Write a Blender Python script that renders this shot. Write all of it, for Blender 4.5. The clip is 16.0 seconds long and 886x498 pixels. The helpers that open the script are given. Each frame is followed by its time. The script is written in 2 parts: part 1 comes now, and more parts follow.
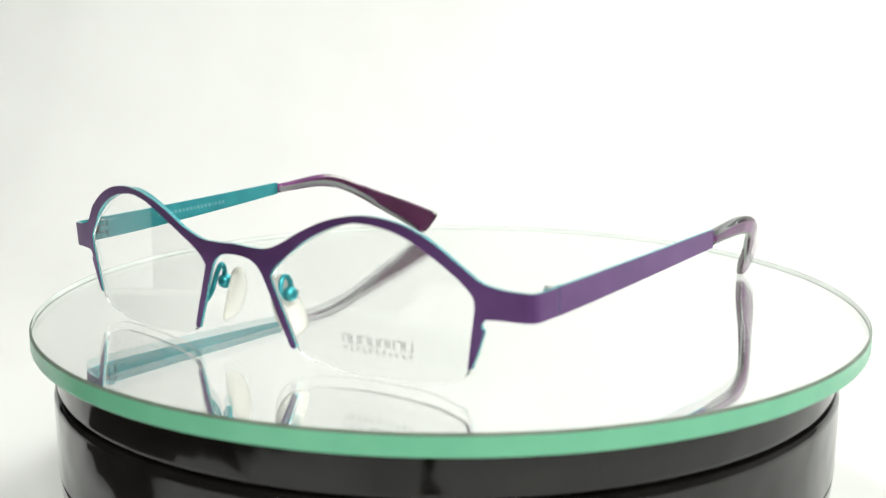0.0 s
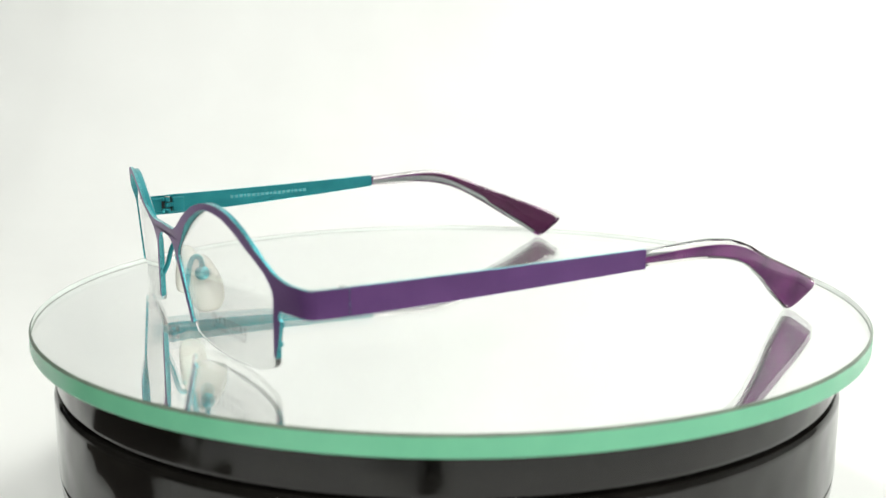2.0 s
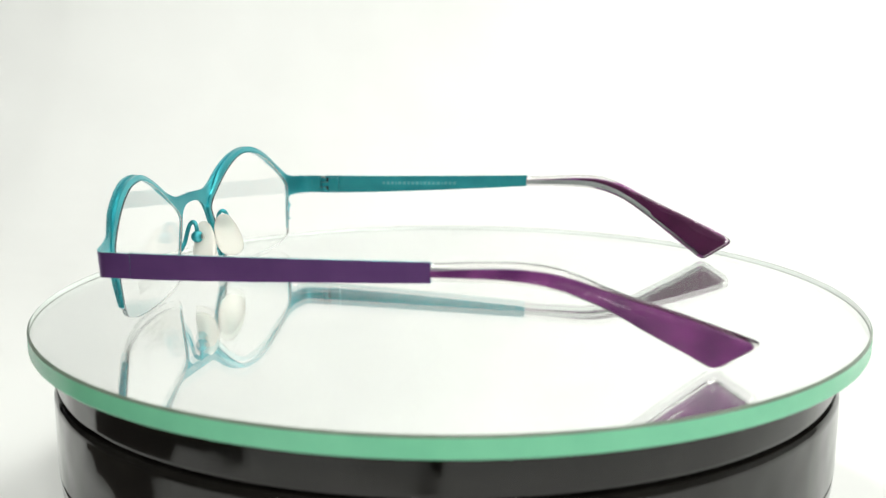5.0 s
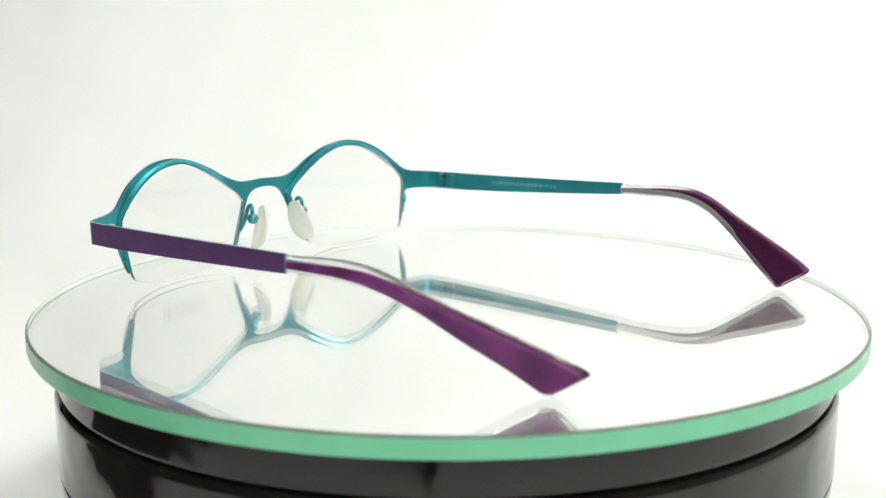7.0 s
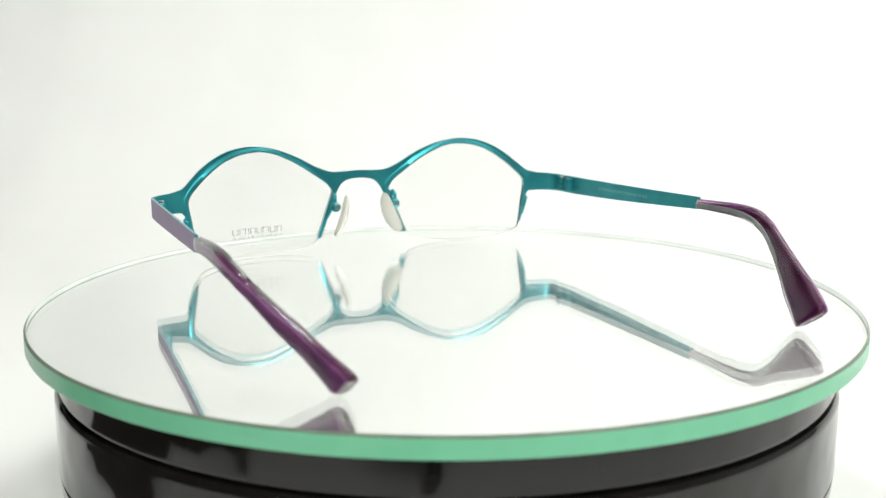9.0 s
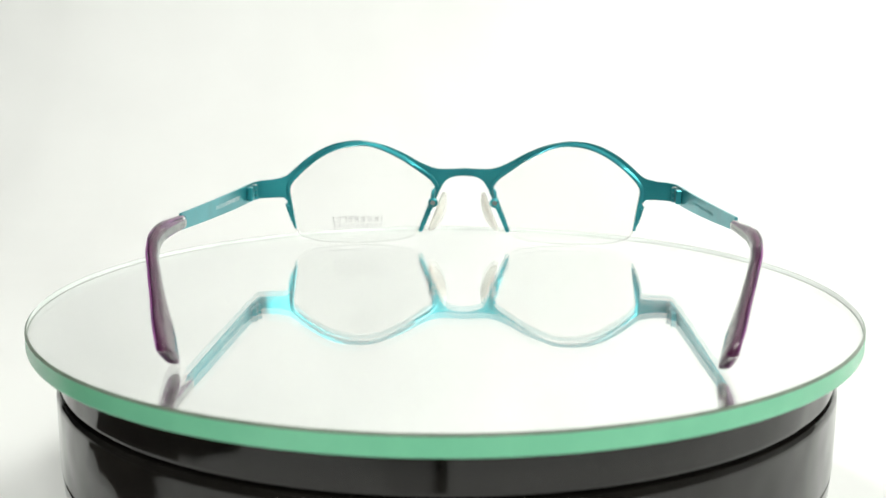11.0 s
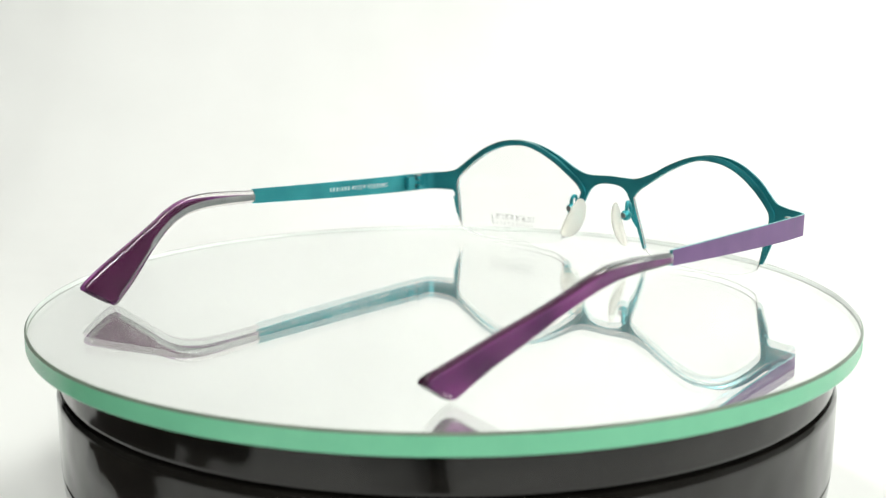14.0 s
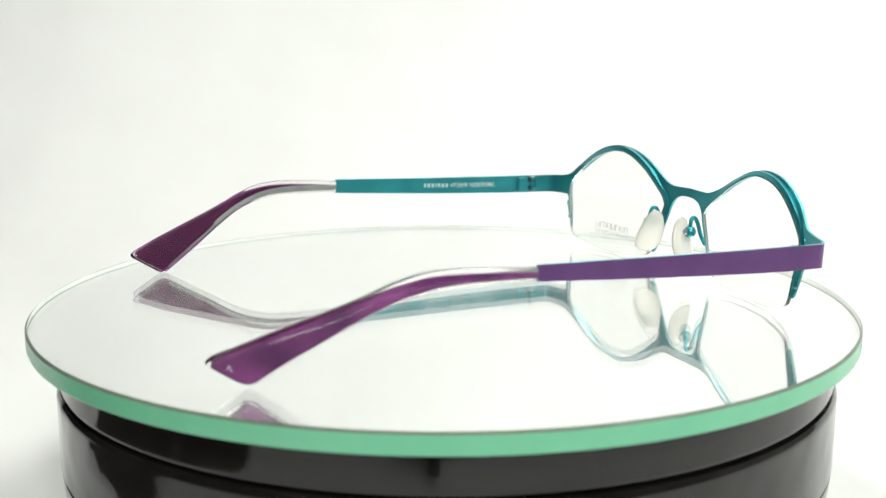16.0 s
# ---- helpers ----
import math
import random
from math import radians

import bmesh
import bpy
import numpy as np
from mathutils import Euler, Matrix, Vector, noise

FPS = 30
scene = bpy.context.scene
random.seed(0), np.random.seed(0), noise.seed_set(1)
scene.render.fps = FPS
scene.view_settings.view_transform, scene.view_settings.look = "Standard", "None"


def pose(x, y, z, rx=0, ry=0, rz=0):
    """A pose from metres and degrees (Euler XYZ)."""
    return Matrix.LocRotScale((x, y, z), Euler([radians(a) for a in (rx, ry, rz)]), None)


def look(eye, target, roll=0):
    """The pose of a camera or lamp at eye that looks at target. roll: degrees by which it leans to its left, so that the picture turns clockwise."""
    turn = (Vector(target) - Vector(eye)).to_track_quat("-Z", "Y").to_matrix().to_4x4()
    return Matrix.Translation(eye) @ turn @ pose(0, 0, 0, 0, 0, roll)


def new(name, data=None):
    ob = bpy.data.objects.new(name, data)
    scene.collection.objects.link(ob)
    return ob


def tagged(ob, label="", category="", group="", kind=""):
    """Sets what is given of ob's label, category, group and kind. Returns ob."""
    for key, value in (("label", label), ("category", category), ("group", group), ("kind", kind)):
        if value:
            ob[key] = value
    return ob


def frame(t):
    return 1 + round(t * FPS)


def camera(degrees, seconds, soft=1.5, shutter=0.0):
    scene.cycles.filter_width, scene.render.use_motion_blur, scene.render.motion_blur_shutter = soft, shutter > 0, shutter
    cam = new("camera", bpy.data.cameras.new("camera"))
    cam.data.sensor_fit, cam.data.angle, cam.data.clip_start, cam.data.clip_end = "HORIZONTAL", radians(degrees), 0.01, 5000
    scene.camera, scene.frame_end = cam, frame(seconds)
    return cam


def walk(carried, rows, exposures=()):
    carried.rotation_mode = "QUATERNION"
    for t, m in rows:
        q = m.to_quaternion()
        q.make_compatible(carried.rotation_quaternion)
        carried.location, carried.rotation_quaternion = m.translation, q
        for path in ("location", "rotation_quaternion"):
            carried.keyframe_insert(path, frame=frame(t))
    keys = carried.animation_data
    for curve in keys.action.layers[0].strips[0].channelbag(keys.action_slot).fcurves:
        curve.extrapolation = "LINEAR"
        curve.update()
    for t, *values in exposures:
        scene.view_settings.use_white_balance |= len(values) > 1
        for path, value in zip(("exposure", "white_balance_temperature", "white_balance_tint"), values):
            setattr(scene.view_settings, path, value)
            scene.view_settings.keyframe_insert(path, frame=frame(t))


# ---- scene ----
from mathutils.geometry import tessellate_polygon

MM = 0.001

# ---- camera: stands still before the turntable ----
cam = camera(44.09, 16.0, soft=1.2)
EYE = Vector((0.0, -0.2831, 0.0673))
PITCH, YAW = radians(11.08), radians(-0.284)
AIM = EYE + Vector((math.sin(YAW) * math.cos(PITCH), math.cos(YAW) * math.cos(PITCH), -math.sin(PITCH)))
# the lens drifts back by a hair when it focuses on the far side
AHEAD = (AIM - EYE) * 0.0008
walk(cam, [(t, look(EYE + k * AHEAD, AIM + k * AHEAD)) for t, k in ((0.0, 1), (4.2, 1), (9.2, 1), (11.3, -1), (13.5, -1), (16.0, -1))])
cam.data.dof.use_dof = True
cam.data.dof.focus_distance = 0.285
cam.data.dof.aperture_fstop = 18.0

# ---- world and unseen area lamps of the studio ----
world = bpy.data.worlds.new("studio_air")
world.use_nodes = True
world.node_tree.nodes["Background"].inputs[0].default_value = (1.0, 0.98, 0.95, 1)
world.node_tree.nodes["Background"].inputs[1].default_value = 0.15
scene.world = world
scene.view_settings.exposure = 0.0


def area_lamp(name, eye, target, size_x, size_y, watts, colour):
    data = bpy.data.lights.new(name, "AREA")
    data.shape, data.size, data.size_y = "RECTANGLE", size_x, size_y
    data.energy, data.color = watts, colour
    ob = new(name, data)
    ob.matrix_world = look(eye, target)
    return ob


# Lamps assumed out of view: two brighten the backdrop, one fills the front.
area_lamp("lamp_over", (-0.28, 0.14, 0.92), (-0.15, 0.56, 0.1), 0.07, 0.07, 2.42, (0.974, 0.995, 0.94))
area_lamp("lamp_over", (0.48, 0.16, 0.90), (0.44, 0.58, 0.15), 0.40, 0.40, 7.7, (0.974, 0.995, 0.94))
area_lamp("lamp_front", (0.16, -0.90, 0.68), (0.05, 0.2, 0.05), 0.2, 0.2, 7.9, (0.974, 0.995, 0.94))


# ---- materials ----
def material(name):
    m = bpy.data.materials.new(name)
    m.use_nodes = True
    return m, m.node_tree, m.node_tree.nodes["Principled BSDF"]


def node(tree, kind, **values):
    n = tree.nodes.new(kind)
    for key, value in values.items():
        n.inputs[key].default_value = value
    return n


def mixed(tree, factor, low, high):
    """A colour ramp between two colours, driven by a 0..1 value."""
    ramp = tree.nodes.new("ShaderNodeValToRGB")
    ramp.color_ramp.elements[0].color = (*low, 1)
    ramp.color_ramp.elements[1].color = (*high, 1)
    ramp.color_ramp.elements[0].position, ramp.color_ramp.elements[1].position = 0.35, 0.65
    tree.links.new(factor, ramp.inputs["Fac"])
    return ramp.outputs["Color"]


def grained(name, low, high, rough, metal=0.0, fine=3000.0, coarse=120.0, bump=0.02, spread=0.06, coat=0.0):
    """A surface with colour variation, uneven gloss and a fine relief."""
    m, tree, b = material(name)
    space = tree.nodes.new("ShaderNodeTexCoord")
    big = node(tree, "ShaderNodeTexNoise", Scale=coarse, Detail=3.0)
    small = node(tree, "ShaderNodeTexNoise", Scale=fine, Detail=2.0)
    for n in (big, small):
        tree.links.new(space.outputs["Object"], n.inputs["Vector"])
    tree.links.new(mixed(tree, big.outputs["Fac"], low, high), b.inputs["Base Color"])
    span = node(tree, "ShaderNodeMapRange")
    span.inputs["To Min"].default_value, span.inputs["To Max"].default_value = rough - spread, rough + spread
    tree.links.new(small.outputs["Fac"], span.inputs["Value"])
    tree.links.new(span.outputs["Result"], b.inputs["Roughness"])
    if bump:
        relief = node(tree, "ShaderNodeBump", Strength=bump, Distance=0.0002)
        tree.links.new(small.outputs["Fac"], relief.inputs["Height"])
        tree.links.new(relief.outputs["Normal"], b.inputs["Normal"])
    b.inputs["Metallic"].default_value = metal
    b.inputs["Coat Weight"].default_value = coat
    b.inputs["Coat Roughness"].default_value = 0.22
    return m


def clear(name, colour, ior, rough=0.0):
    m, tree, b = material(name)
    b.inputs["Base Color"].default_value = (*colour, 1)
    b.inputs["Transmission Weight"].default_value = 1.0
    b.inputs["IOR"].default_value = ior
    b.inputs["Roughness"].default_value = rough
    return m


PURPLE = grained("purple_satin_metal", (0.172, 0.072, 0.250), (0.198, 0.084, 0.282), 0.42, metal=0.6, coat=0.22)
TEAL = grained("teal_satin_metal", (0.034, 0.325, 0.37), (0.044, 0.385, 0.43), 0.32, metal=0.75, coat=0.25)
EDGE_METAL = grained("pale_metal_edge", (0.08, 0.40, 0.45), (0.12, 0.48, 0.53), 0.28, metal=0.7)
STEEL = grained("wire_steel", (0.46, 0.48, 0.47), (0.54, 0.56, 0.55), 0.3, metal=1.0)
WIRE = grained("satin_wire", (0.20, 0.22, 0.22), (0.27, 0.29, 0.29), 0.5, metal=0.35)
ACETATE = clear("clear_acetate", (0.955, 0.93, 0.92), 1.49, 0.02)
PLUM = grained("plum_acetate", (0.105, 0.024, 0.110), (0.245, 0.062, 0.230), 0.35, coarse=110.0)
SHADED_PLUM = grained("shaded_plum_acetate", (0.042, 0.007, 0.030), (0.060, 0.010, 0.043), 0.4, coarse=200.0)
for inner in (PLUM, SHADED_PLUM):
    inner.node_tree.nodes["Principled BSDF"].inputs["Specular IOR Level"].default_value = 0.15
LENS = clear("demo_lens", (0.99, 0.995, 0.99), 1.45)
PRINT = grained("grey_print", (0.12, 0.12, 0.12), (0.17, 0.165, 0.165), 0.6, bump=0.0)
WHITE_PRINT = grained("white_print", (0.75, 0.8, 0.8), (0.85, 0.88, 0.88), 0.6, bump=0.0)
FAINT_PRINT = grained("faint_print", (0.42, 0.62, 0.63), (0.48, 0.68, 0.69), 0.6, bump=0.0)
FROST = clear("frosted_lens_edge", (0.98, 0.99, 0.98), 1.45, 0.25)
TEAL_PRINT = grained("faint_teal_print", (0.09, 0.38, 0.42), (0.13, 0.44, 0.48), 0.5, bump=0.0)
SILICONE = clear("milky_silicone", (0.99, 0.965, 0.905), 1.41, 0.2)
FROST.node_tree.nodes["Principled BSDF"].inputs["Transmission Weight"].default_value = 0.88
SILICONE.node_tree.nodes["Principled BSDF"].inputs["Transmission Weight"].default_value = 0.55
GLASS = clear("plate_glass", (0.995, 1.0, 0.997), 1.48)
CHAMFER = grained("ground_grey_chamfer", (0.15, 0.20, 0.155), (0.20, 0.26, 0.20), 0.3)
# Near-black band painting the dark line that reflection draws at the rim.
RIM_LINE = grained("dark_rim_line", (0.018, 0.022, 0.02), (0.03, 0.036, 0.032), 0.6, bump=0.0)
EDGE = grained("ground_green_glass_edge", (0.215, 0.66, 0.405), (0.235, 0.70, 0.43), 0.25, fine=5000.0, bump=0.01)
# White band standing in for the light caught inside the glass edge.
LIT_LINING = grained("painted_light_lining", (0.60, 0.64, 0.61), (0.64, 0.68, 0.65), 0.5, bump=0.0)
MIRROR = grained("mirror_silver", (0.97, 0.985, 0.975), (0.975, 0.99, 0.98), 0.0, metal=0.915, spread=0.0, bump=0.0)
BLACK = grained("black_gloss_plastic", (0.009, 0.008, 0.0072), (0.014, 0.0127, 0.011), 0.08, fine=900.0, bump=0.004, spread=0.03)
BLACK.node_tree.nodes["Principled BSDF"].inputs["IOR"].default_value = 1.5
PAPER = grained("white_paper_sweep", (0.80, 0.80, 0.79), (0.84, 0.84, 0.83), 0.8, fine=800.0, coarse=5.0, bump=0.1)


def undulating(m, scale, depth):
    """Adds a slow waviness under the fine relief, as of paper that hangs a little uneven."""
    tree = m.node_tree
    relief = next(n for n in tree.nodes if n.bl_idname == "ShaderNodeBump")
    space = tree.nodes.new("ShaderNodeTexCoord")
    waves = node(tree, "ShaderNodeTexNoise", Scale=scale, Detail=2.0)
    slow = node(tree, "ShaderNodeBump", Strength=1.0, Distance=depth)
    tree.links.new(space.outputs["Object"], waves.inputs["Vector"])
    tree.links.new(waves.outputs["Fac"], slow.inputs["Height"])
    tree.links.new(slow.outputs["Normal"], relief.inputs["Normal"])


undulating(PAPER, 12.0, 0.006)
undulating(BLACK, 30.0, 0.0016)
# Unseen table, chosen dark for the dark reflections in the turntable.
TABLETOP = grained("unseen_dark_top", (0.035, 0.03, 0.027), (0.05, 0.043, 0.038), 0.4, coarse=20.0)
STAND_SHADE_BLACK = grained("black_stand_and_shade", (0.012, 0.012, 0.012), (0.018, 0.018, 0.018), 0.5)
# Unseen left and front walls, darkened so the metal reflects less there.
PAINT_DARK = grained("unseen_dark_wall", (0.07, 0.07, 0.072), (0.09, 0.09, 0.092), 0.8, fine=300.0, coarse=3.0)
PAINT = grained("room_paint", (0.66, 0.66, 0.65), (0.70, 0.70, 0.69), 0.8, fine=300.0, coarse=3.0)


# ---- mesh helpers ----
def mesh_object(name, verts, faces, mats, slots=None, smooth=True, unit=MM):
    me = bpy.data.meshes.new(name)
    me.from_pydata([tuple(unit * c for c in v) for v in verts], [], faces)
    for m in mats:
        me.materials.append(m)
    for i, f in enumerate(me.polygons):
        f.use_smooth = smooth
        f.material_index = slots[i] if slots else 0
    me.update()
    return new(name, me)


def part(name, parent, verts, faces, mats, slots=None, smooth=True, label=""):
    ob = mesh_object(name, verts, faces, mats, slots, smooth)
    ob.parent = parent
    return tagged(ob, label)


def spline(points, steps=6):
    """A smooth line through the points."""
    pts = [Vector(p) for p in points]
    pts = [2 * pts[0] - pts[1], *pts, 2 * pts[-1] - pts[-2]]
    out = []
    for a, b, c, d in zip(pts, pts[1:], pts[2:], pts[3:]):
        for k in range(steps):
            t = k / steps
            out.append(0.5 * (2 * b + (c - a) * t + (2 * a - 5 * b + 4 * c - d) * t * t + (3 * b - a - 3 * c + d) * t ** 3))
    return out + [pts[-2]]


def flip(side, verts, faces):
    """Mirrors a left-hand piece to the other side of the nose."""
    if side > 0:
        return verts, faces
    return [(-v[0], v[1], v[2]) for v in verts], [tuple(reversed(f)) for f in faces]


def lathe(profile, steps=192):
    n, verts, faces = len(profile), [], []
    for k in range(steps):
        a = 2 * math.pi * k / steps
        verts += [(r * math.cos(a), r * math.sin(a), z) for r, z in profile]
    for k in range(steps):
        j = (k + 1) % steps
        for i in range(n - 1):
            faces.append((k * n + i, j * n + i, j * n + i + 1, k * n + i + 1))
    return verts, faces


def loft(rings, closed=True):
    n = len(rings[0])
    verts = [tuple(v) for ring in rings for v in ring]
    faces = []
    for a in range(len(rings) - 1):
        for i in range(n):
            j = (i + 1) % n
            faces.append((a * n + i, a * n + j, (a + 1) * n + j, (a + 1) * n + i))
    if closed:
        faces += [tuple(reversed(range(n))), tuple(range((len(rings) - 1) * n, len(rings) * n))]
    return verts, faces


def tube(path, radius, sides=10):
    pts = [Vector(p) for p in path]
    rings, up = [], Vector((0.3, 0.9, 0.2)).normalized()
    for i, p in enumerate(pts):
        d = (pts[min(i + 1, len(pts) - 1)] - pts[max(i - 1, 0)]).normalized()
        u = (up - d * up.dot(d)).normalized()
        w = d.cross(u)
        up = u
        rings.append([p + radius * (math.cos(a) * u + math.sin(a) * w) for a in (2 * math.pi * k / sides for k in range(sides))])
    return loft(rings)


def outward(ob):
    """Turns all faces of a closed piece outwards."""
    bm = bmesh.new()
    bm.from_mesh(ob.data)
    bmesh.ops.recalc_face_normals(bm, faces=bm.faces)
    bm.to_mesh(ob.data)
    bm.free()
    return ob


def edge_split(ob, angle=35):
    """Marks the edges sharper than the angle as hard."""
    bm = bmesh.new()
    bm.from_mesh(ob.data)
    for e in bm.edges:
        e.smooth = len(e.link_faces) != 2 or e.calc_face_angle(0.0) < radians(angle)
    bm.to_mesh(ob.data)
    bm.free()
    return ob


def bevelled(ob, width, segments=2, angle=40):
    mod = ob.modifiers.new("worn_edges", "BEVEL")
    mod.width, mod.segments, mod.limit_method, mod.angle_limit = width, segments, "ANGLE", radians(angle)
    mod.harden_normals = False
    return ob


# ---- the studio: table, paper sweep, room ----
def room():
    x, y0, y1, z0, z1 = 1.7, -1.9, 1.4, -0.8, 1.9
    v = [(-x, y0, z0), (x, y0, z0), (x, y1, z0), (-x, y1, z0), (-x, y0, z1), (x, y0, z1), (x, y1, z1), (-x, y1, z1)]
    for name, f, shift in (("floor", (0, 1, 2, 3), (0, 0, -0.05)), ("ceiling", (7, 6, 5, 4), (0, 0, 0.05)), ("wall_front", (0, 4, 5, 1), (0, -0.05, 0)),
                           ("wall_back", (2, 6, 7, 3), (0, 0.05, 0)), ("wall_left", (3, 7, 4, 0), (-0.05, 0, 0)), ("wall_right", (1, 5, 6, 2), (0.05, 0, 0))):
        near = [Vector(v[i]) for i in f]
        far = [p + Vector(shift) for p in near]
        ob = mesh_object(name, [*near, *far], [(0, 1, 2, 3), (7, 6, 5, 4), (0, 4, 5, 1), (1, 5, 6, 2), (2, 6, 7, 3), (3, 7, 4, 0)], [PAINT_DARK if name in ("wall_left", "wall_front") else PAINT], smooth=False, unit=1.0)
        outward(ob)
        tagged(ob, ("plain unseen dark" if name in ("wall_left", "wall_front") else "plain light") + " grey painted studio " + name.split("_")[0], name.split("_")[0], kind="structure")


def paper_sweep():
    """White background paper: lies on the table, curves up behind it, faintly creased."""
    profile = [(-0.25 + 0.01 * k, 0.0) for k in range(36)] + [(0.15, 0.0), (0.30, 0.0)]
    profile += [(0.30 + 0.28 * math.sin(a), 0.28 - 0.28 * math.cos(a)) for a in (radians(d) for d in range(10, 91, 10))]
    profile += [(0.58, 0.28 + 0.06 * k) for k in range(1, 23)]
    cols = 80
    verts, faces = [], []
    for i, (y, z) in enumerate(profile):
        for k in range(cols + 1):
            # the unseen front corner is cut back, wavy, to darken the turntable's gloss
            cut = 0.425 * max(0.0, min(1.0, (0.045 - y) / 0.05)) + 0.012 * math.sin(y * 70.0) + 0.006 * math.sin(y * 190.0 + 1.0)
            x = -0.59 + cut + (1.79 - cut) * k / cols
            crease = noise.noise(Vector((x * 5.0, z * 4.0, 1.3))) * 0.009 + noise.noise(Vector((x * 13.0 + z * 5, z * 9.0, 4.1))) * 0.004
            lift = max(0.0, min(1.0, (z - 0.02) / 0.2))
            verts.append((x, y + crease * lift, z - 0.062))
    n = cols + 1
    for i in range(len(profile) - 1):
        for k in range(cols):
            a = i * n + k
            faces.append((a, a + 1, a + n + 1, a + n))
    ob = mesh_object("paper_sweep", verts, faces, [PAPER], unit=1.0)
    mod = ob.modifiers.new("sheet", "SOLIDIFY")
    mod.thickness = 0.0006
    tagged(ob, "faintly creased white seamless background paper", "backdrop", kind="structure")


def studio_table():
    table = tagged(new("studio_table"), "unseen dark table under the white paper", "table")
    table.location = (0, 0, -0.063)
    box = lambda x0, x1, y0, y1, z0, z1: ([(x, y, z) for z in (z0, z1) for y in (y0, y1) for x in (x0, x1)],
                                          [(0, 2, 3, 1), (4, 5, 7, 6), (0, 1, 5, 4), (2, 6, 7, 3), (0, 4, 6, 2), (1, 3, 7, 5)])
    v, f = box(-1300, 1300, -700, 700, -30, 0)
    bevelled(part("tabletop", table, v, f, [TABLETOP], smooth=False), 0.003)
    for x in (-1240, 1240):
        for y in (-640, 640):
            v, f = box(x - 25, x + 25, y - 25, y + 25, -737, -30)
            part("leg", table, v, f, [TABLETOP], smooth=False)


def camera_stand():
    """Low black stand under the camera; it shows as a dark upright in the gloss of the turntable."""
    stand = tagged(new("camera_stand"), "low black metal camera stand on the white paper", "tripod")
    stand.location = (-0.0075, -0.335, -0.0614)
    rings = [[(rad * math.cos(2 * math.pi * k / 20), rad * math.sin(2 * math.pi * k / 20), z) for k in range(20)]
             for rad, z in ((9, 0), (9.5, 1), (9.5, 10), (6, 12), (6, 92), (8, 93), (8, 98))]
    edge_split(outward(part("column", stand, *loft(rings), [STAND_SHADE_BLACK])))
    for a, reach in ((90, 132), (205, 62), (335, 62)):
        d = Vector((math.cos(radians(a)), math.sin(radians(a)), 0))
        v, f = tube([Vector((0, 0, 60)) + d * 5, Vector((0, 0, 40)) + d * reach * 0.45, Vector((0, 0, 5)) + d * reach], 5.0, 12)
        edge_split(outward(part("leg", stand, v, f, [STAND_SHADE_BLACK])))
    box = [(x, y, z) for z in (97, 104) for y in (-28, 22) for x in (-24, 24)]
    v, f = box, [(0, 2, 3, 1), (4, 5, 7, 6), (0, 1, 5, 4), (2, 6, 7, 3), (0, 4, 6, 2), (1, 3, 7, 5)]
    bevelled(part("mounting_plate", stand, v, f, [STAND_SHADE_BLACK], smooth=False), 0.002)


room()
paper_sweep()
studio_table()
camera_stand()


# ---- turntable and mirror plate ----
def turntable():
    stand = tagged(new("turntable"), "glossy black plastic motorised display turntable", "turntable")
    v, f = lathe([(0, -4.7), (97.6, -4.7), (98.2, -4.9), (98.5, -5.4), (98.5, -5.6), (98.5, -13.8), (98.5, -14.0), (98.3, -14.6), (97.6, -14.9), (96.0, -15.0), (0, -15.0)])
    platter = part("platter", stand, v, f, [BLACK], label="black rotating platter ring")
    outward(platter)
    v, f = lathe([(0, -15.1), (96.0, -15.1), (96.6, -15.6), (98.6, -15.7), (99.1, -16.3), (99.3, -17.2), (99.3, -17.4), (99.3, -34.4), (99.3, -34.6), (98.9, -35.0), (98.9, -35.3), (99.2, -35.7),
                  (98.9, -39.5), (97.8, -44.0), (96.0, -50.0), (94.5, -56.0), (93.5, -60.5), (92.5, -61.6), (0, -61.6)])
    outward(part("housing", stand, v, f, [BLACK], label="fixed black housing with a moulded seam"))
    for ob in stand.children:
        edge_split(ob)
    return stand, platter


def mirror_plate():
    plate = tagged(new("mirror_plate"), "round mirror of thick green-edged glass on the turntable", "mirror")
    v, f = lathe([(104.17, 0), (60, 0), (0, 0)], 256)
    glass = part("glass", plate, v, f, [GLASS], label="clear glass of the plate")
    glass.visible_shadow = False
    v, f = lathe([(104.48, -0.52), (104.7, -0.52), (104.7, -4.1), (104.5, -4.5), (104.48, -4.5), (104.48, -0.52)], 256)
    edge_split(outward(part("ground_edge", plate, v, f, [EDGE], label="green ground glass edge")), 25)
    v, f = lathe([(104.16, -0.01), (104.7, -0.51)], 256)
    edge_split(outward(part("chamfer", plate, v, f, [CHAMFER], label="narrow grey ground chamfer")), 25)
    for name, top, foot, stuff in (("edge_lining", -1.22, -4.36, LIT_LINING), ("arris", -0.34, -1.2, RIM_LINE)):
        v, f = lathe([(104.46, top), (104.46, foot), (104.43, foot), (104.43, top), (104.46, top)], 256)
        edge_split(outward(part(name, plate, v, f, [stuff], label="white lining added for the light inside the glass edge" if stuff == LIT_LINING else "thin dark line added to imitate the rim reflection in the glass")))
    v, f = lathe([(0, -4.38), (104.4, -4.38), (104.4, -4.5), (0, -4.5)], 256)
    edge_split(outward(part("silvering", plate, v, f, [MIRROR], label="silvered lower layer of the plate")))
    return plate


STAND, PLATTER = turntable()
STAND.location = (-0.0005, 0, 0)
PLATE = mirror_plate()

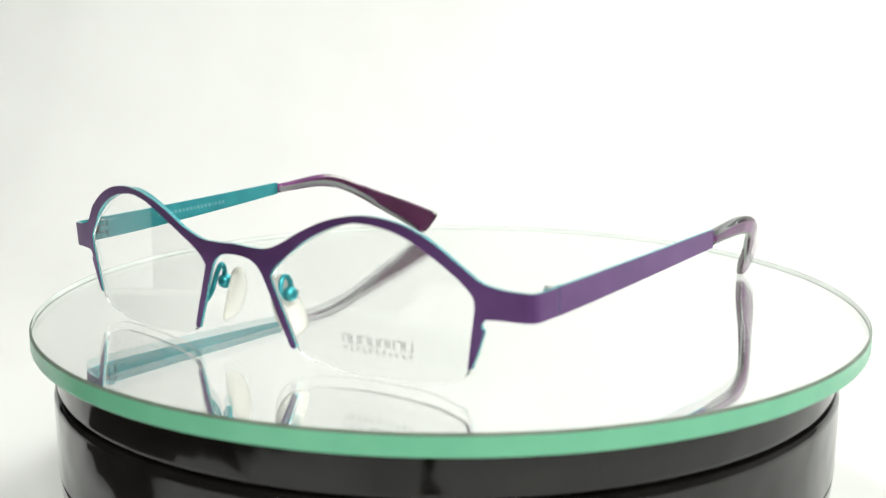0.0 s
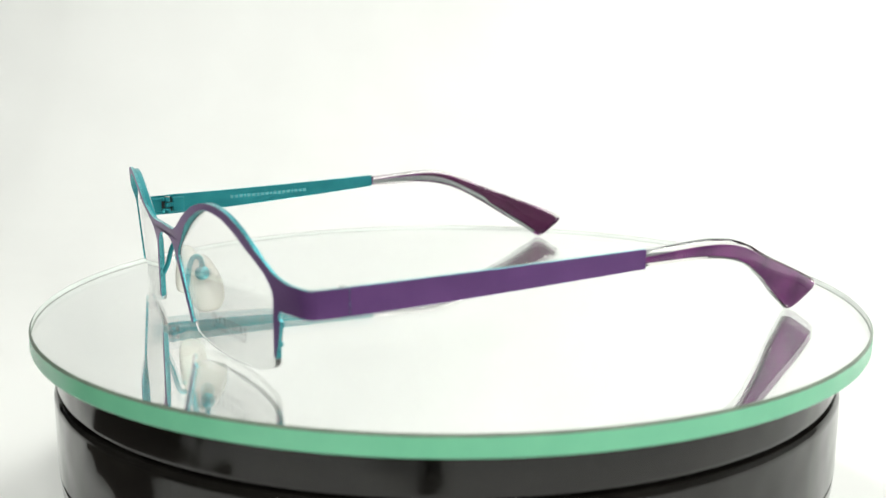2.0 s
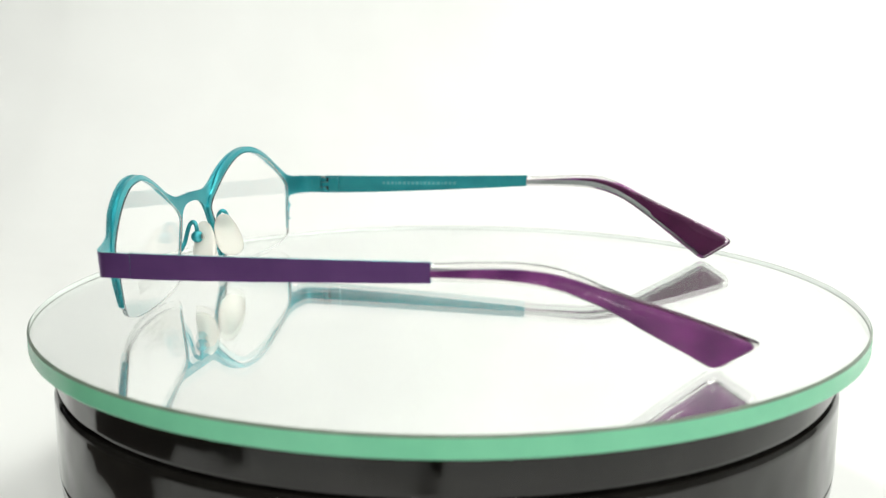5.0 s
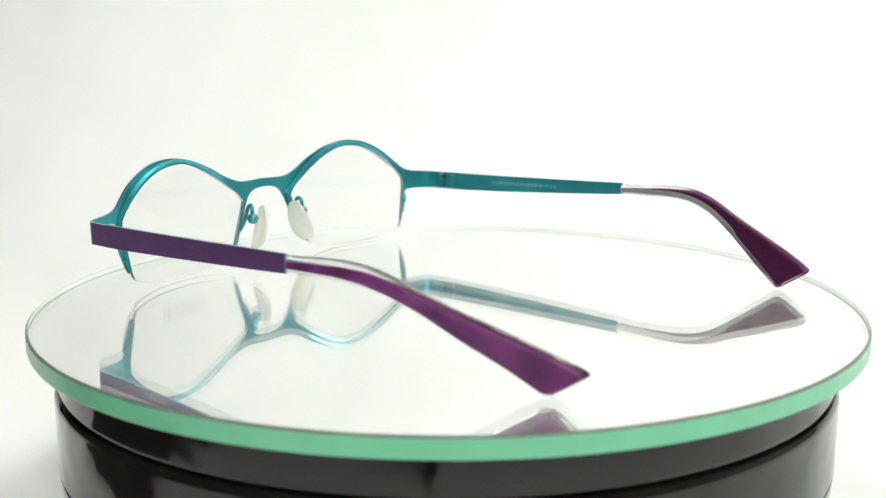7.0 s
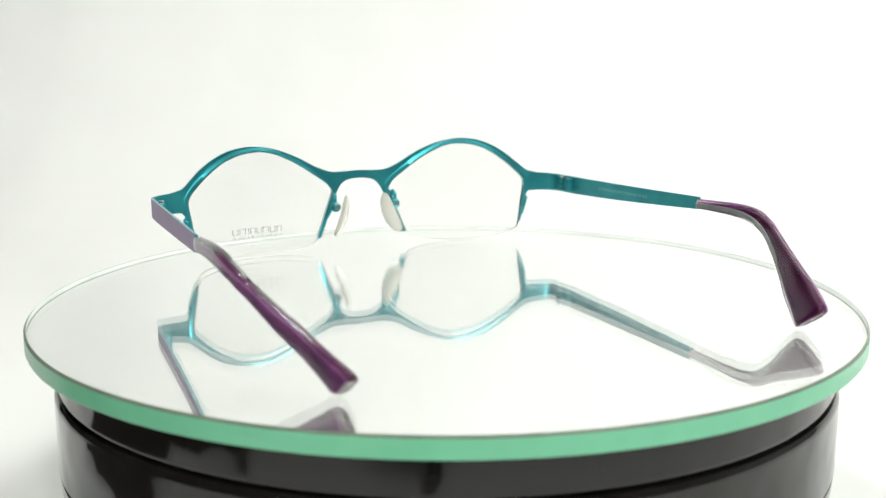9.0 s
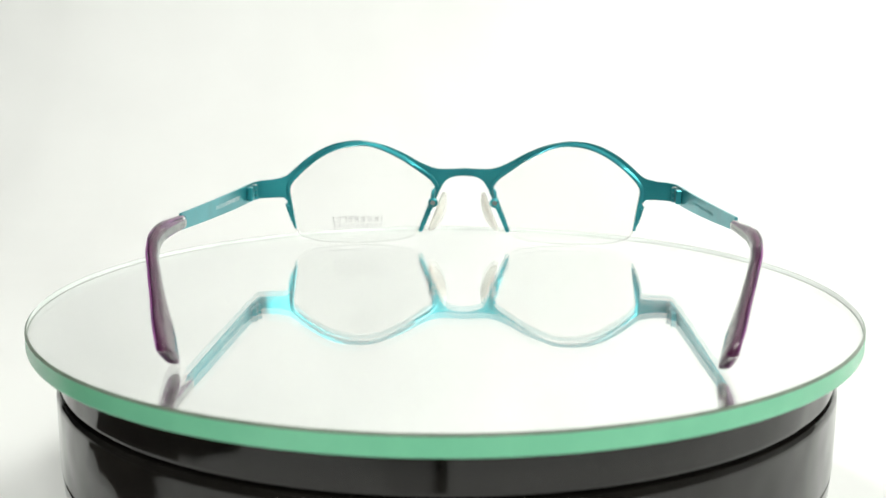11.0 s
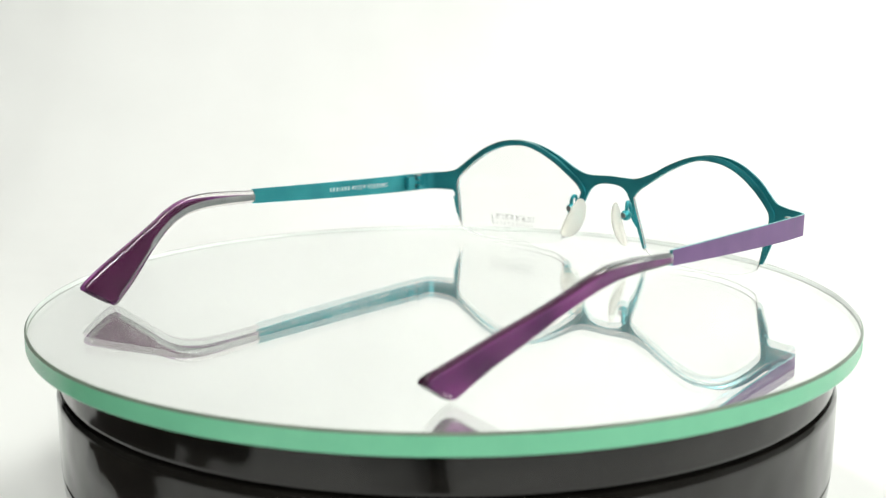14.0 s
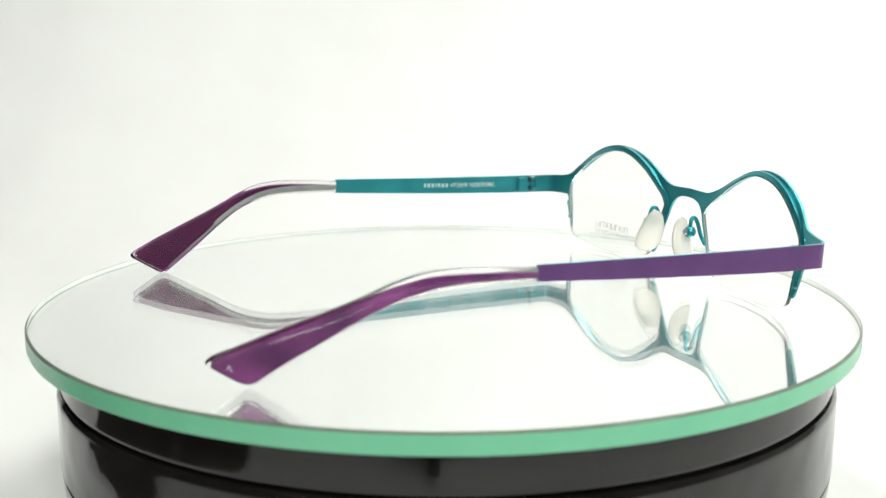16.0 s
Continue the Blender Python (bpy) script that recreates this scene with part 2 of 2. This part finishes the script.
# ---- eyeglasses ----
# Outlines of the left-hand half of the front, in millimetres from the nose (x) and from the plate (z).
TOP = [(0, 24.5), (5, 24.3), (9.5, 24.5), (14.5, 26.4), (20, 29.4), (26, 31.9), (31.5, 33.2), (36.5, 33.5), (42, 32.7), (47, 30.7), (51.5, 27.8),
       (55, 24.8), (57.8, 22.5), (61.5, 21.5)]
NOTCH = [(61.5, 15.6), (58.4, 15.5), (57.9, 15.0), (57.4, 14.4), (57.4, 13.8), (58.0, 13.3)]
FOOT = [(58.0, 13.3), (56.9, 9.8), (55.3, 5.8), (54.9, 5.4), (54.4, 5.4)]
INNER_FOOT = [(54.4, 5.5), (55.4, 12.0), (56.3, 17.4)]
ARCH = [(56.3, 17.4), (55.9, 19.7), (53.5, 22.5), (50, 25.7), (45.4, 28.9), (40.5, 31.0), (36, 31.8), (31.5, 31.8), (26.5, 30.3), (20.5, 27.3), (15, 23.6),
        (11.3, 20.9), (9.6, 18.6)]
NOSE = [(9.6, 18.6), (10.5, 16.0), (12.7, 10.5), (15.1, 4.2)]
NOSE_OUT = [(14.4, 3.6), (13.7, 3.8), (10.8, 10.5), (8.8, 15.5), (7.2, 18.9), (5.6, 20.8), (3.2, 21.8), (0, 22.1)]
LENS_FOOT = [(15.2, 3.6), (16.8, 2.3), (21, 1.3), (28, 0.55), (36, 0.35), (44.5, 0.8), (50, 1.9), (53.2, 3.2), (54.1, 4.6)]


def front_y(x, z):
    """The front is bowed round the face and leans forward at the top."""
    return -71.8 + 0.00192 * x * x - 0.08 * z


def bulge(z):
    """How far the arches of the front stand forward, in millimetres."""
    return 0.85 * max(0.0, min(1.0, (z - 22.5) / 4.5))


def front_frame(parent):
    half = spline(TOP)[:-1] + [Vector(p) for p in NOTCH] + spline(FOOT[:3])[1:] + [Vector(p) for p in FOOT[3:]]
    half += spline(INNER_FOOT)[:-1] + spline(ARCH)[:-1] + spline(NOSE) + [Vector(NOSE_OUT[0])] + spline(NOSE_OUT[1:])
    half.insert(len(spline(TOP)) - 1, Vector(TOP[-1]))
    left = [Vector((-p.x, p.y)) for p in reversed(half[1:-1])]
    line = half + left
    n = len(line)
    tris = tessellate_polygon([[Vector((p.x, p.y, 0)) for p in line]])
    # the arches stand forward of the bridge and the feet
    ahead = [-bulge(p.y) for p in line]
    front = [(p.x, front_y(p.x, p.y) + t, p.y) for p, t in zip(line, ahead)]
    back = [(p.x, front_y(p.x, p.y) + t + 0.7, p.y) for p, t in zip(line, ahead)]
    verts = front + back
    faces, slots = [], []
    for a, b, c in tris:
        pa, pb, pc = (line[i] for i in (a, b, c))
        ccw = (pb - pa).cross(pc - pa) > 0
        a, b, c = (a, b, c) if ccw else (a, c, b)
        faces += [(a, b, c), (n + c, n + b, n + a)]
        slots += [0, 1]
    for i in range(n):
        j = (i + 1) % n
        faces.append((i, n + i, n + j, j))
        slots.append(2)
    ob = part("front_frame", parent, verts, faces, [PURPLE, TEAL, EDGE_METAL], slots, label="purple front plate, turquoise on its back, pale metal edges")
    edge_split(ob, 50)
    # smooth normals of the bowed sheet, hard ones on its edges
    me = ob.data
    normals = []
    for f in me.polygons:
        for i in f.vertices:
            bow = Vector((0.00384 * verts[i][0], -1.0, -0.08)).normalized()
            normals.append(f.normal if f.material_index == 2 else bow if f.material_index == 0 else -bow)
    me.normals_split_custom_set([tuple(v) for v in normals])
    return ob


def lens_rim(parent, side):
    """The raised channel behind the front plate that grips the lens."""
    line = spline(INNER_FOOT)[:-1] + spline(ARCH)[:-1] + spline(NOSE)
    rings = []
    for i, p in enumerate(line):
        d = (line[min(i + 1, len(line) - 1)] - line[max(i - 1, 0)]).normalized()
        nrm = Vector((d.y, -d.x))
        wide = min(1.35, 0.55 + 0.05 * p.y)
        q, r = p + nrm * wide, p + nrm * min(0.5, wide * 0.5)
        y = front_y(p.x, p.y) + 0.66
        b = bulge(p.y)
        rings.append([(p.x, y - b, p.y), (p.x, y + 0.6, p.y), (r.x, y + 0.75, r.y), (q.x, y + 0.5 - 0.3 * b, q.y), (q.x, y - b - 0.03, q.y)])
    v, f = loft(rings)
    v, f = flip(side, v, f)
    return edge_split(outward(part("lens_rim", parent, v, f, [TEAL], label="turquoise half rim channel")), 40)


def lens_pins(parent, side):
    """Small pins behind the outer foot and the nose strut that hold the lens."""
    for x, z in ((57.0, 12.6), (55.9, 8.4), (12.9, 8.6), (13.9, 5.9)):
        y = front_y(x, z)
        rings = [[(x + rad * math.cos(a), y + d, z + rad * math.sin(a)) for a in (2 * math.pi * k / 12 for k in range(12))]
                 for rad, d in ((0.55, 0.6), (0.55, 1.1), (0.4, 1.3), (0.12, 1.4))]
        v, f = flip(side, *loft(rings))
        edge_split(outward(part("lens_pin", parent, v, f, [TEAL], label="tiny rounded turquoise pin")), 50)


def lens_outline():
    line = spline(INNER_FOOT)[:-1] + spline(ARCH)[:-1] + spline(NOSE)[:-1] + spline(LENS_FOOT)
    mid = Vector((34.0, 16.0))
    return [mid + (p - mid) * 0.998 for p in line], mid


def lens(parent, side):
    line, mid = lens_outline()
    n, rings = len(line), 8
    verts, faces = [], []
    for depth in (0.4, 1.6):
        verts.append((mid.x, front_y(mid.x, mid.y) + depth, mid.y))
        for k in range(1, rings + 1):
            for p in line:
                q = mid + (p - mid) * (k / rings)
                verts.append((q.x, front_y(q.x, q.y) + depth, q.y))
    block = 1 + rings * n
    for s in (0, block):
        for i in range(n):
            j = (i + 1) % n
            faces.append((s, s + 1 + i, s + 1 + j))
            for k in range(rings - 1):
                a, b = s + 1 + k * n, s + 1 + (k + 1) * n
                faces.append((a + i, b + i, b + j, a + j))
    a, b = 1 + (rings - 1) * n, block + 1 + (rings - 1) * n
    for i in range(n):
        j = (i + 1) % n
        faces.append((a + i, b + i, b + j, a + j))
    slots = [0] * (len(faces) - n) + [1] * n
    v, f = flip(side, verts, faces)
    ob = edge_split(outward(part("lens", parent, v, f, [LENS, FROST], slots, label="clear rimless-bottomed demo lens")), 45)
    ob.visible_shadow = False
    return ob


def lens_mark(parent):
    """The grey maker's mark on one lens: two rows of plain bars."""
    rows = ((27.0, 42.9, 7.1, 8.9, (1.5, 1.7, 1.9, 1.6, 1.6, 0.6, 2.0, 1.8)), (27.3, 43.0, 5.5, 6.4, (0.8,) * 11))
    for x0, x1, z0, z1, widths in rows:
        gap = (x1 - x0 - sum(widths)) / (len(widths) - 1)
        x = x0
        for k_letter, w in enumerate(widths):
            stem = 0.16 if z1 - z0 > 1.2 else 0.15
            verts, faces = [], []
            low = k_letter % 2
            bar = (x, x + w, z0, z0 + stem * 0.6) if low else (x, x + w, z1 - stem * 0.6, z1)
            shapes = ((x, x + stem, z0, z1), (x + w - stem, x + w, z0, z1), bar)
            for a, b, c, d in shapes if z1 - z0 > 1.2 else shapes[0::2]:
                k = len(verts)
                for yy in (0.38, 0.44):
                    verts += [(px, front_y(px, pz) + yy, pz) for px, pz in ((a, c), (b, c), (b, d), (a, d))]
                faces += [(k, k + 1, k + 2, k + 3), (k + 7, k + 6, k + 5, k + 4), (k, k + 4, k + 5, k + 1), (k + 2, k + 6, k + 7, k + 3)]
                if w < 0.8:
                    break
            part("printed_bar", parent, verts, faces, [PRINT], smooth=False)
            x += w + gap


def strip(path, tops, bottoms, thick, lean=None):
    """A flat metal strip on edge along a path seen from above; its first slot faces outwards."""
    pts = [Vector(p) for p in path]
    verts = []
    for i, p in enumerate(pts):
        d = (pts[min(i + 1, len(pts) - 1)] - pts[max(i - 1, 0)]).normalized()
        q = p - Vector((d.y, -d.x)) * thick
        for z in (tops[i], bottoms[i]):
            k = lean[i] * z if lean else 0
            verts += [(p.x, p.y - k, z), (q.x, q.y - k, z)]
    faces, slots = [], []
    for i in range(len(pts) - 1):
        a, b = 4 * i, 4 * i + 4
        faces += [(a, b, b + 2, a + 2), (a + 1, a + 3, b + 3, b + 1), (a, a + 1, b + 1, b), (a + 2, b + 2, b + 3, a + 3)]
        slots += [0, 1, 2, 2]
    e = 4 * (len(pts) - 1)
    faces += [(0, 2, 3, 1), (e, e + 1, e + 3, e + 2)]
    slots += [2, 2]
    return verts, faces, slots


def endpiece(parent, side):
    s = lambda x: -71.8 + 0.00192 * x * x
    path = spline([(61.5, s(61.5)), (63.5, s(63.5)), (65.6, s(65.6) + 0.05), (66.8, -62.75), (67.35, -62.2), (67.65, -61.2), (67.9, -56.15)], 4)
    n = len(path)
    tops = [21.5 - 0.5 * min(1, k / (n * 0.5)) + (0.2 * max(0, k / n - 0.6)) for k in range(n)]
    bottoms = [15.6 - 0.2 * min(1, k / (n * 0.5)) + (0.4 * max(0, k / n - 0.6)) for k in range(n)]
    lean = [0.08 * (1 - (k / (n - 1)) ** 2) for k in range(n)]
    v, f, slots = strip(path, tops, bottoms, 0.7, lean)
    v, f = flip(side, v, f)
    return edge_split(outward(part("endpiece", parent, v, f, [PURPLE, TEAL, EDGE_METAL], slots, label="bent purple endpiece, turquoise inside")), 50)


def temple(parent, side):
    n = 24
    path = [(67.95 + 2.75 * k / n - 0.5 * math.sin(math.pi * k / n) * 0.3, -56.1 + 66.8 * k / n) for k in range(n + 1)]
    tops = [21.2 + 1.5 * (k / n) ** 1.35 for k in range(n + 1)]
    rise = 2.85 if side > 0 else 3.7
    bottoms = [15.5 + rise * (k / n) ** 1.3 for k in range(n + 1)]
    v, f, slots = strip(path, tops, bottoms, 0.75)
    v, f = flip(side, v, f)
    ob = outward(part("temple", parent, v, f, [PURPLE, TEAL, EDGE_METAL], slots, label="flat tapering metal temple, purple outside, turquoise inside"))
    return bevelled(edge_split(ob, 50), 0.0001)


def block(x0, x1, y0, y1, z0, z1):
    return ([(x, y, z) for z in (z0, z1) for y in (y0, y1) for x in (x0, x1)],
            [(0, 2, 3, 1), (4, 5, 7, 6), (0, 1, 5, 4), (2, 6, 7, 3), (0, 4, 6, 2), (1, 3, 7, 5)])


def hinges(parent, side):
    v, f = flip(side, *block(65.5, 67.3, -54.9, -51.6, 16.3, 20.6))
    leaf = bevelled(outward(part("hinge_leaf", parent, v, f, [TEAL], smooth=False, label="turquoise hinge leaf on the temple")), 0.0003)
    v, f = flip(side, *block(66.4, 67.1, -60.9, -58.0, 16.4, 20.5))
    bevelled(outward(part("hinge_leaf", parent, v, f, [TEAL], smooth=False, label="turquoise hinge leaf on the endpiece")), 0.0003)
    for z0, z1 in ((16.3, 17.5), (17.85, 19.15), (19.5, 20.7)):
        v, f = tube([(65.7, -56.5, z0), (65.7, -56.5, z1)], 0.8, 16)
        v, f = flip(side, v, f)
        edge_split(outward(part("barrel", leaf, v, f, [TEAL])), 50)
    for y0, y1, z0, z1 in ((-58.3, -56.5, 16.4, 17.4), (-58.3, -56.5, 19.6, 20.6), (-56.5, -54.6, 17.95, 19.05)):
        v, f = flip(side, *block(65.6, 66.8, y0, y1, z0, z1))
        outward(part("knuckle", leaf, v, f, [TEAL], smooth=False))
    # A black block paints the shade seen between the hinge eyes.
    v, f = flip(side, *block(66.75, 67.05, -57.9, -55.0, 16.5, 20.5))
    outward(part("recess", leaf, v, f, [STAND_SHADE_BLACK], smooth=False, label="black block painted as shade between the hinge eyes"))
    v, f = tube([(65.7, -56.5, 20.6), (65.7, -56.5, 20.95)], 0.75, 12)
    v, f = flip(side, v, f)
    outward(part("screw_head", leaf, v, f, [STEEL]))


# Upper and lower edges of the two temple tips, as (y, z); the second tip is a little slimmer and shorter.
TIP_TOP = {1: [(10.9, 22.3), (19, 22.9), (27.5, 23.3), (34.5, 22.7), (40.5, 20.9), (46.2, 18.3), (52.2, 15.8), (59.3, 13.1), (68.2, 9.6), (73.6, 7.3), (75.0, 6.6)],
           -1: [(10.9, 22.2), (19, 22.7), (27.5, 23.2), (34.5, 22.9), (40.5, 21.2), (46.2, 18.6), (52.2, 16.0), (59.0, 13.3), (67.5, 9.8), (72.6, 7.6), (74.0, 6.8)]}
TIP_LOW = {1: [(10.9, 18.8), (18, 18.9), (25, 18.9), (31.5, 18.5), (37.5, 17.2), (42.8, 15.1), (47.8, 12.1), (53, 8.6), (58.4, 5.0), (63.8, 1.5), (65.4, 0.4)],
           -1: [(10.9, 19.5), (18, 19.6), (25, 19.6), (31.5, 19.2), (37.5, 17.9), (42.8, 15.7), (47.8, 12.7), (53, 9.2), (58.2, 5.6), (63.4, 2.0), (65.0, 0.8)]}


def tip_x(y):
    return float(np.interp(y, [10, 30, 36, 42, 52, 72, 80], [69.9, 69.9, 69.5, 68.2, 64.4, 56.2, 53.2]))


def tip_body(side, low, high, thick, shift, start=0.0, stop=1.0, power=3.2, taper=1.0, floor=0.0, roof=1.0):
    a, b = spline(TIP_TOP[side], 5), spline(TIP_LOW[side], 5)
    n = len(a)
    rings = []
    first, last = int(start * (n - 1)), int(stop * (n - 1))
    cuts = [(first, 0.82)] + [(i, 1.0) for i in range(first, last + 1)] + [(last, 0.963), (last, 0.857), (last, 0.737), (last, 0.6)]
    for num, (i, size) in enumerate(cuts):
        t, w = a[i], b[i]
        g = i / (n - 1)
        lo = low[0] + (low[1] - low[0]) * g
        hi = high[0] + (high[1] - high[0]) * g
        lo, hi = max(lo, floor), min(hi, roof)
        p, q = w.lerp(t, lo), w.lerp(t, hi)
        m, h = (p + q) / 2, (q - p) / 2 * size
        past = num - (len(cuts) - 5)
        if past > 0:
            along = (a[n - 1] - a[n - 4]).normalized()
            m = m + along * (0.0, 0.17, 0.31, 0.38, 0.4)[past] * h.length
        if num == 0:
            m = m - Vector((0.25, 0))
        ring = []
        for k in range(20):
            c, s = math.cos(2 * math.pi * k / 20), math.sin(2 * math.pi * k / 20)
            u = math.copysign(abs(c) ** (2 / power), c)
            v = math.copysign(abs(s) ** (2 / power), s)
            point = m + h * u
            ring.append((tip_x(m.x) + shift + v * thick / 2 * size * (1 + (taper - 1) * g), point.x, point.y))
        rings.append(ring)
    return loft(rings)


def temple_tip(parent, side):
    v, f = flip(side, *tip_body(side, (0, 0), (1, 1), 2.3, 0.0, taper=1.45))
    tip = edge_split(outward(part("temple_tip", parent, v, f, [ACETATE], label="clear acetate temple tip with a plum layer inside")), 60)
    tip.visible_shadow = False
    v, f = flip(side, *tip_body(side, (0.24, -0.04), (0.62, 1.0), 0.3, 0.68, start=0.0, stop=0.985, power=5, taper=1.8, floor=0.05, roof=0.90))
    edge_split(outward(part("plum_layer", tip, v, f, [PLUM], label="plum-purple acetate layer")), 60)
    # Added darker copy of the plum: paints the shade of its inner face.
    v, f = flip(side, *tip_body(side, (0.30, 0.10), (0.56, 1.05), 0.36, 0.05, start=0.22, stop=0.985, power=5, taper=4.0, floor=0.05, roof=0.90))
    edge_split(outward(part("dark_layer", tip, v, f, [SHADED_PLUM], label="darker plum layer added for the dim look from inside")), 60)
    v, f = flip(side, *tip_body(side, (0.20, 0.05), (0.68, 0.115), 0.4, -0.8, start=0.0, stop=0.975, power=4))
    edge_split(outward(part("wire_core", tip, v, f, [WIRE], label="satin steel wire core")), 60)


def nose_pads(parent, side):
    arm = spline([(11.6, -71.4, 10.2), (10.6, -70.6, 12.4), (10.0, -70.0, 15.2), (9.7, -69.3, 17.2), (9.8, -68.2, 17.9), (10.1, -67.3, 16.8), (10.1, -67.2, 14.6)], 5)
    v, f = flip(side, *tube(arm, 0.58))
    wire = edge_split(outward(part("pad_arm", parent, v, f, [TEAL], label="bent turquoise nose pad arm")), 60)
    ball = Vector((10.0, -67.2, 14.0))
    rings = [[(ball.x + 1.65 * math.cos(e) * math.cos(a), ball.y + 1.65 * math.cos(e) * math.sin(a), ball.z + 1.65 * math.sin(e))
              for a in (2 * math.pi * k / 18 for k in range(18))] for e in (radians(d) for d in range(-84, 85, 12))]
    v, f = flip(side, *loft(rings))
    outward(part("pad_box", wire, v, f, [TEAL], label="rounded turquoise pad box"))
    v, f = flip(side, *tube([ball + Vector((0, 1.2, 0.1)), ball + Vector((0, 1.85, 0.15))], 0.8, 14))
    edge_split(outward(part("screw", wire, v, f, [STEEL], label="small steel screw")), 50)
    # the pad: a flattened oval, leaning outwards towards its foot
    axis = Vector((0.34, 0.10, -0.93)).normalized()
    wide = Vector((0.2, 0.95, 0.2))
    wide = (wide - axis * wide.dot(axis)).normalized()
    thin = axis.cross(wide)
    mid = Vector((8.1, -66.2, 11.1))
    rings = []
    for d in range(-85, 86, 10):
        e = radians(d)
        w = math.cos(e) ** 0.75
        m = mid + axis * 6.7 * math.sin(e) + thin * 0.9 * (math.sin(e) ** 2 - 0.4)
        grow = 1.0 + 0.18 * math.sin(e)
        rings.append([m + wide * 3.8 * grow * w * math.cos(a) + thin * 1.25 * w * math.sin(a) for a in (2 * math.pi * k / 20 for k in range(20))])
    v, f = flip(side, *loft(rings))
    outward(part("nose_pad", parent, v, f, [SILICONE], label="milky clear silicone nose pad"))


def lettering(parent, text, y0, y1, z, height):
    """Small white writing on the inner face of the temple, running forwards from y0 to y1."""
    curve = bpy.data.curves.new("writing", "FONT")
    curve.body, curve.size, curve.extrude = text, 1.0, 0.002
    temp = new("writing", curve)
    bpy.context.view_layer.update()
    me = bpy.data.meshes.new_from_object(temp.evaluated_get(bpy.context.evaluated_depsgraph_get()))
    bpy.data.objects.remove(temp)
    me.materials.clear()
    me.materials.append(WHITE_PRINT)
    xs, ys = [v.co.x for v in me.vertices], [v.co.y for v in me.vertices]
    wide, high = max(xs) - min(xs), max(ys) - min(ys)
    for v in me.vertices:
        along = (v.co.x - min(xs)) / wide
        y = y0 + (y1 - y0) * along
        v.co = (MM * (temple_x(y) - 0.03 + 3 * v.co.z), MM * y, MM * (z + height * (v.co.y - min(ys)) / high - 0.03 * (y0 - y)))
    ob = new("printed_writing", me)
    ob.parent = parent
    return ob


def temple_x(y):
    k = (y + 56.1) / 66.8
    return 67.95 + 2.75 * k - 0.15 * math.sin(math.pi * k) - 0.75


def bars(parent, y0, y1, z0, z1, widths, side, slope, ink):
    """Unreadable or withheld writing: plain bars."""
    gap = 0.55
    unit = (abs(y1 - y0) - gap * (len(widths) - 1)) / sum(widths)
    y = y0
    for w in widths:
        e = y - w * unit
        za, zb = z0 + slope * (y - y0), z1 + slope * (y - y0)
        x = temple_x(y) - 0.03
        v, f = block(x - 0.02, x + 0.02, e, y, za, zb)
        v, f = flip(side, v, f)
        part("printed_bar", parent, v, f, [ink], smooth=False)
        y = e - gap


def eyeglasses():
    glasses = tagged(new("eyeglasses"), "half-rim eyeglasses, purple outside and turquoise inside, lying open on a mirror", "eyeglasses")
    front_frame(glasses)
    for side in (1, -1):
        lens_rim(glasses, side)
        lens_pins(glasses, side)
        glass = lens(glasses, side)
        if side > 0:
            lens_mark(glass)
        endpiece(glasses, side)
        arm = temple(glasses, side)
        hinges(glasses, side)
        temple_tip(glasses, side)
        nose_pads(glasses, side)
        if side > 0:
            bars(arm, -18.8, -27.0, 18.8, 20.0, (0.8, 1.1, 1.0, 0.4, 1.0, 1.1, 1.0), side, 0.035, FAINT_PRINT)
            lettering(arm, "47", -27.9, -29.9, 18.5, 1.3)
            for a, b, c, d in ((-30.3, -30.45, 18.4, 19.6), (-31.35, -31.5, 18.4, 19.6), (-30.3, -31.5, 18.4, 18.55), (-30.3, -31.5, 19.45, 19.6)):
                v, f = block(temple_x(-31) - 0.05, temple_x(-31) - 0.02, b, a, c, d)
                part("printed_square", arm, v, f, [WHITE_PRINT], smooth=False)
            lettering(arm, "19", -31.9, -33.7, 18.35, 1.3)
            lettering(arm, "VIOLTURC", -34.5, -43.5, 18.3, 1.3)
        else:
            bars(arm, -12.4, -36.9, 19.2, 20.1, (1, 0.9, 1, 0.5, 1.1, 1, 0.9, 1, 0.6, 1, 1, 0.8, 1.1, 1, 0.5, 1, 1, 0.9), side, 0.02, TEAL_PRINT)
    return glasses


GLASSES = eyeglasses()

# ---- what turns: seconds and degrees ----
TURN = [(0.0, 0.0), (0.5, -6.57), (1.0, -13.12), (1.5, -19.6), (2.0, -26.1), (2.5, -32.77), (3.0, -39.5), (3.5, -46.25), (4.0, -52.94),
        (6.5, -86.0), (7.0, -92.6), (7.5, -99.28), (8.0, -105.98), (8.5, -112.68), (9.0, -119.4), (11.5, -153.45), (12.0, -160.0), (12.5, -166.46),
        (13.0, -172.9), (13.5, -179.35), (14.0, -185.82), (14.5, -192.29), (15.0, -198.75), (15.5, -205.35), (16.0, -212.04)]


def motions():
    seat = pose(-0.00223, 0, 0)
    offset = pose(0.84 * MM * math.cos(radians(20)), 0.84 * MM * math.sin(radians(20)), 0)
    walk(GLASSES, [(t, pose(0, 0, 0, 0, 0, a - 35.617) @ seat) for t, a in TURN])
    walk(PLATE, [(t, pose(-0.4 * MM, 0, 0, 0, 0, a) @ offset) for t, a in TURN])
    walk(PLATTER, [(t, pose(0, 0, 0, 0, 0, a)) for t, a in TURN])


motions()
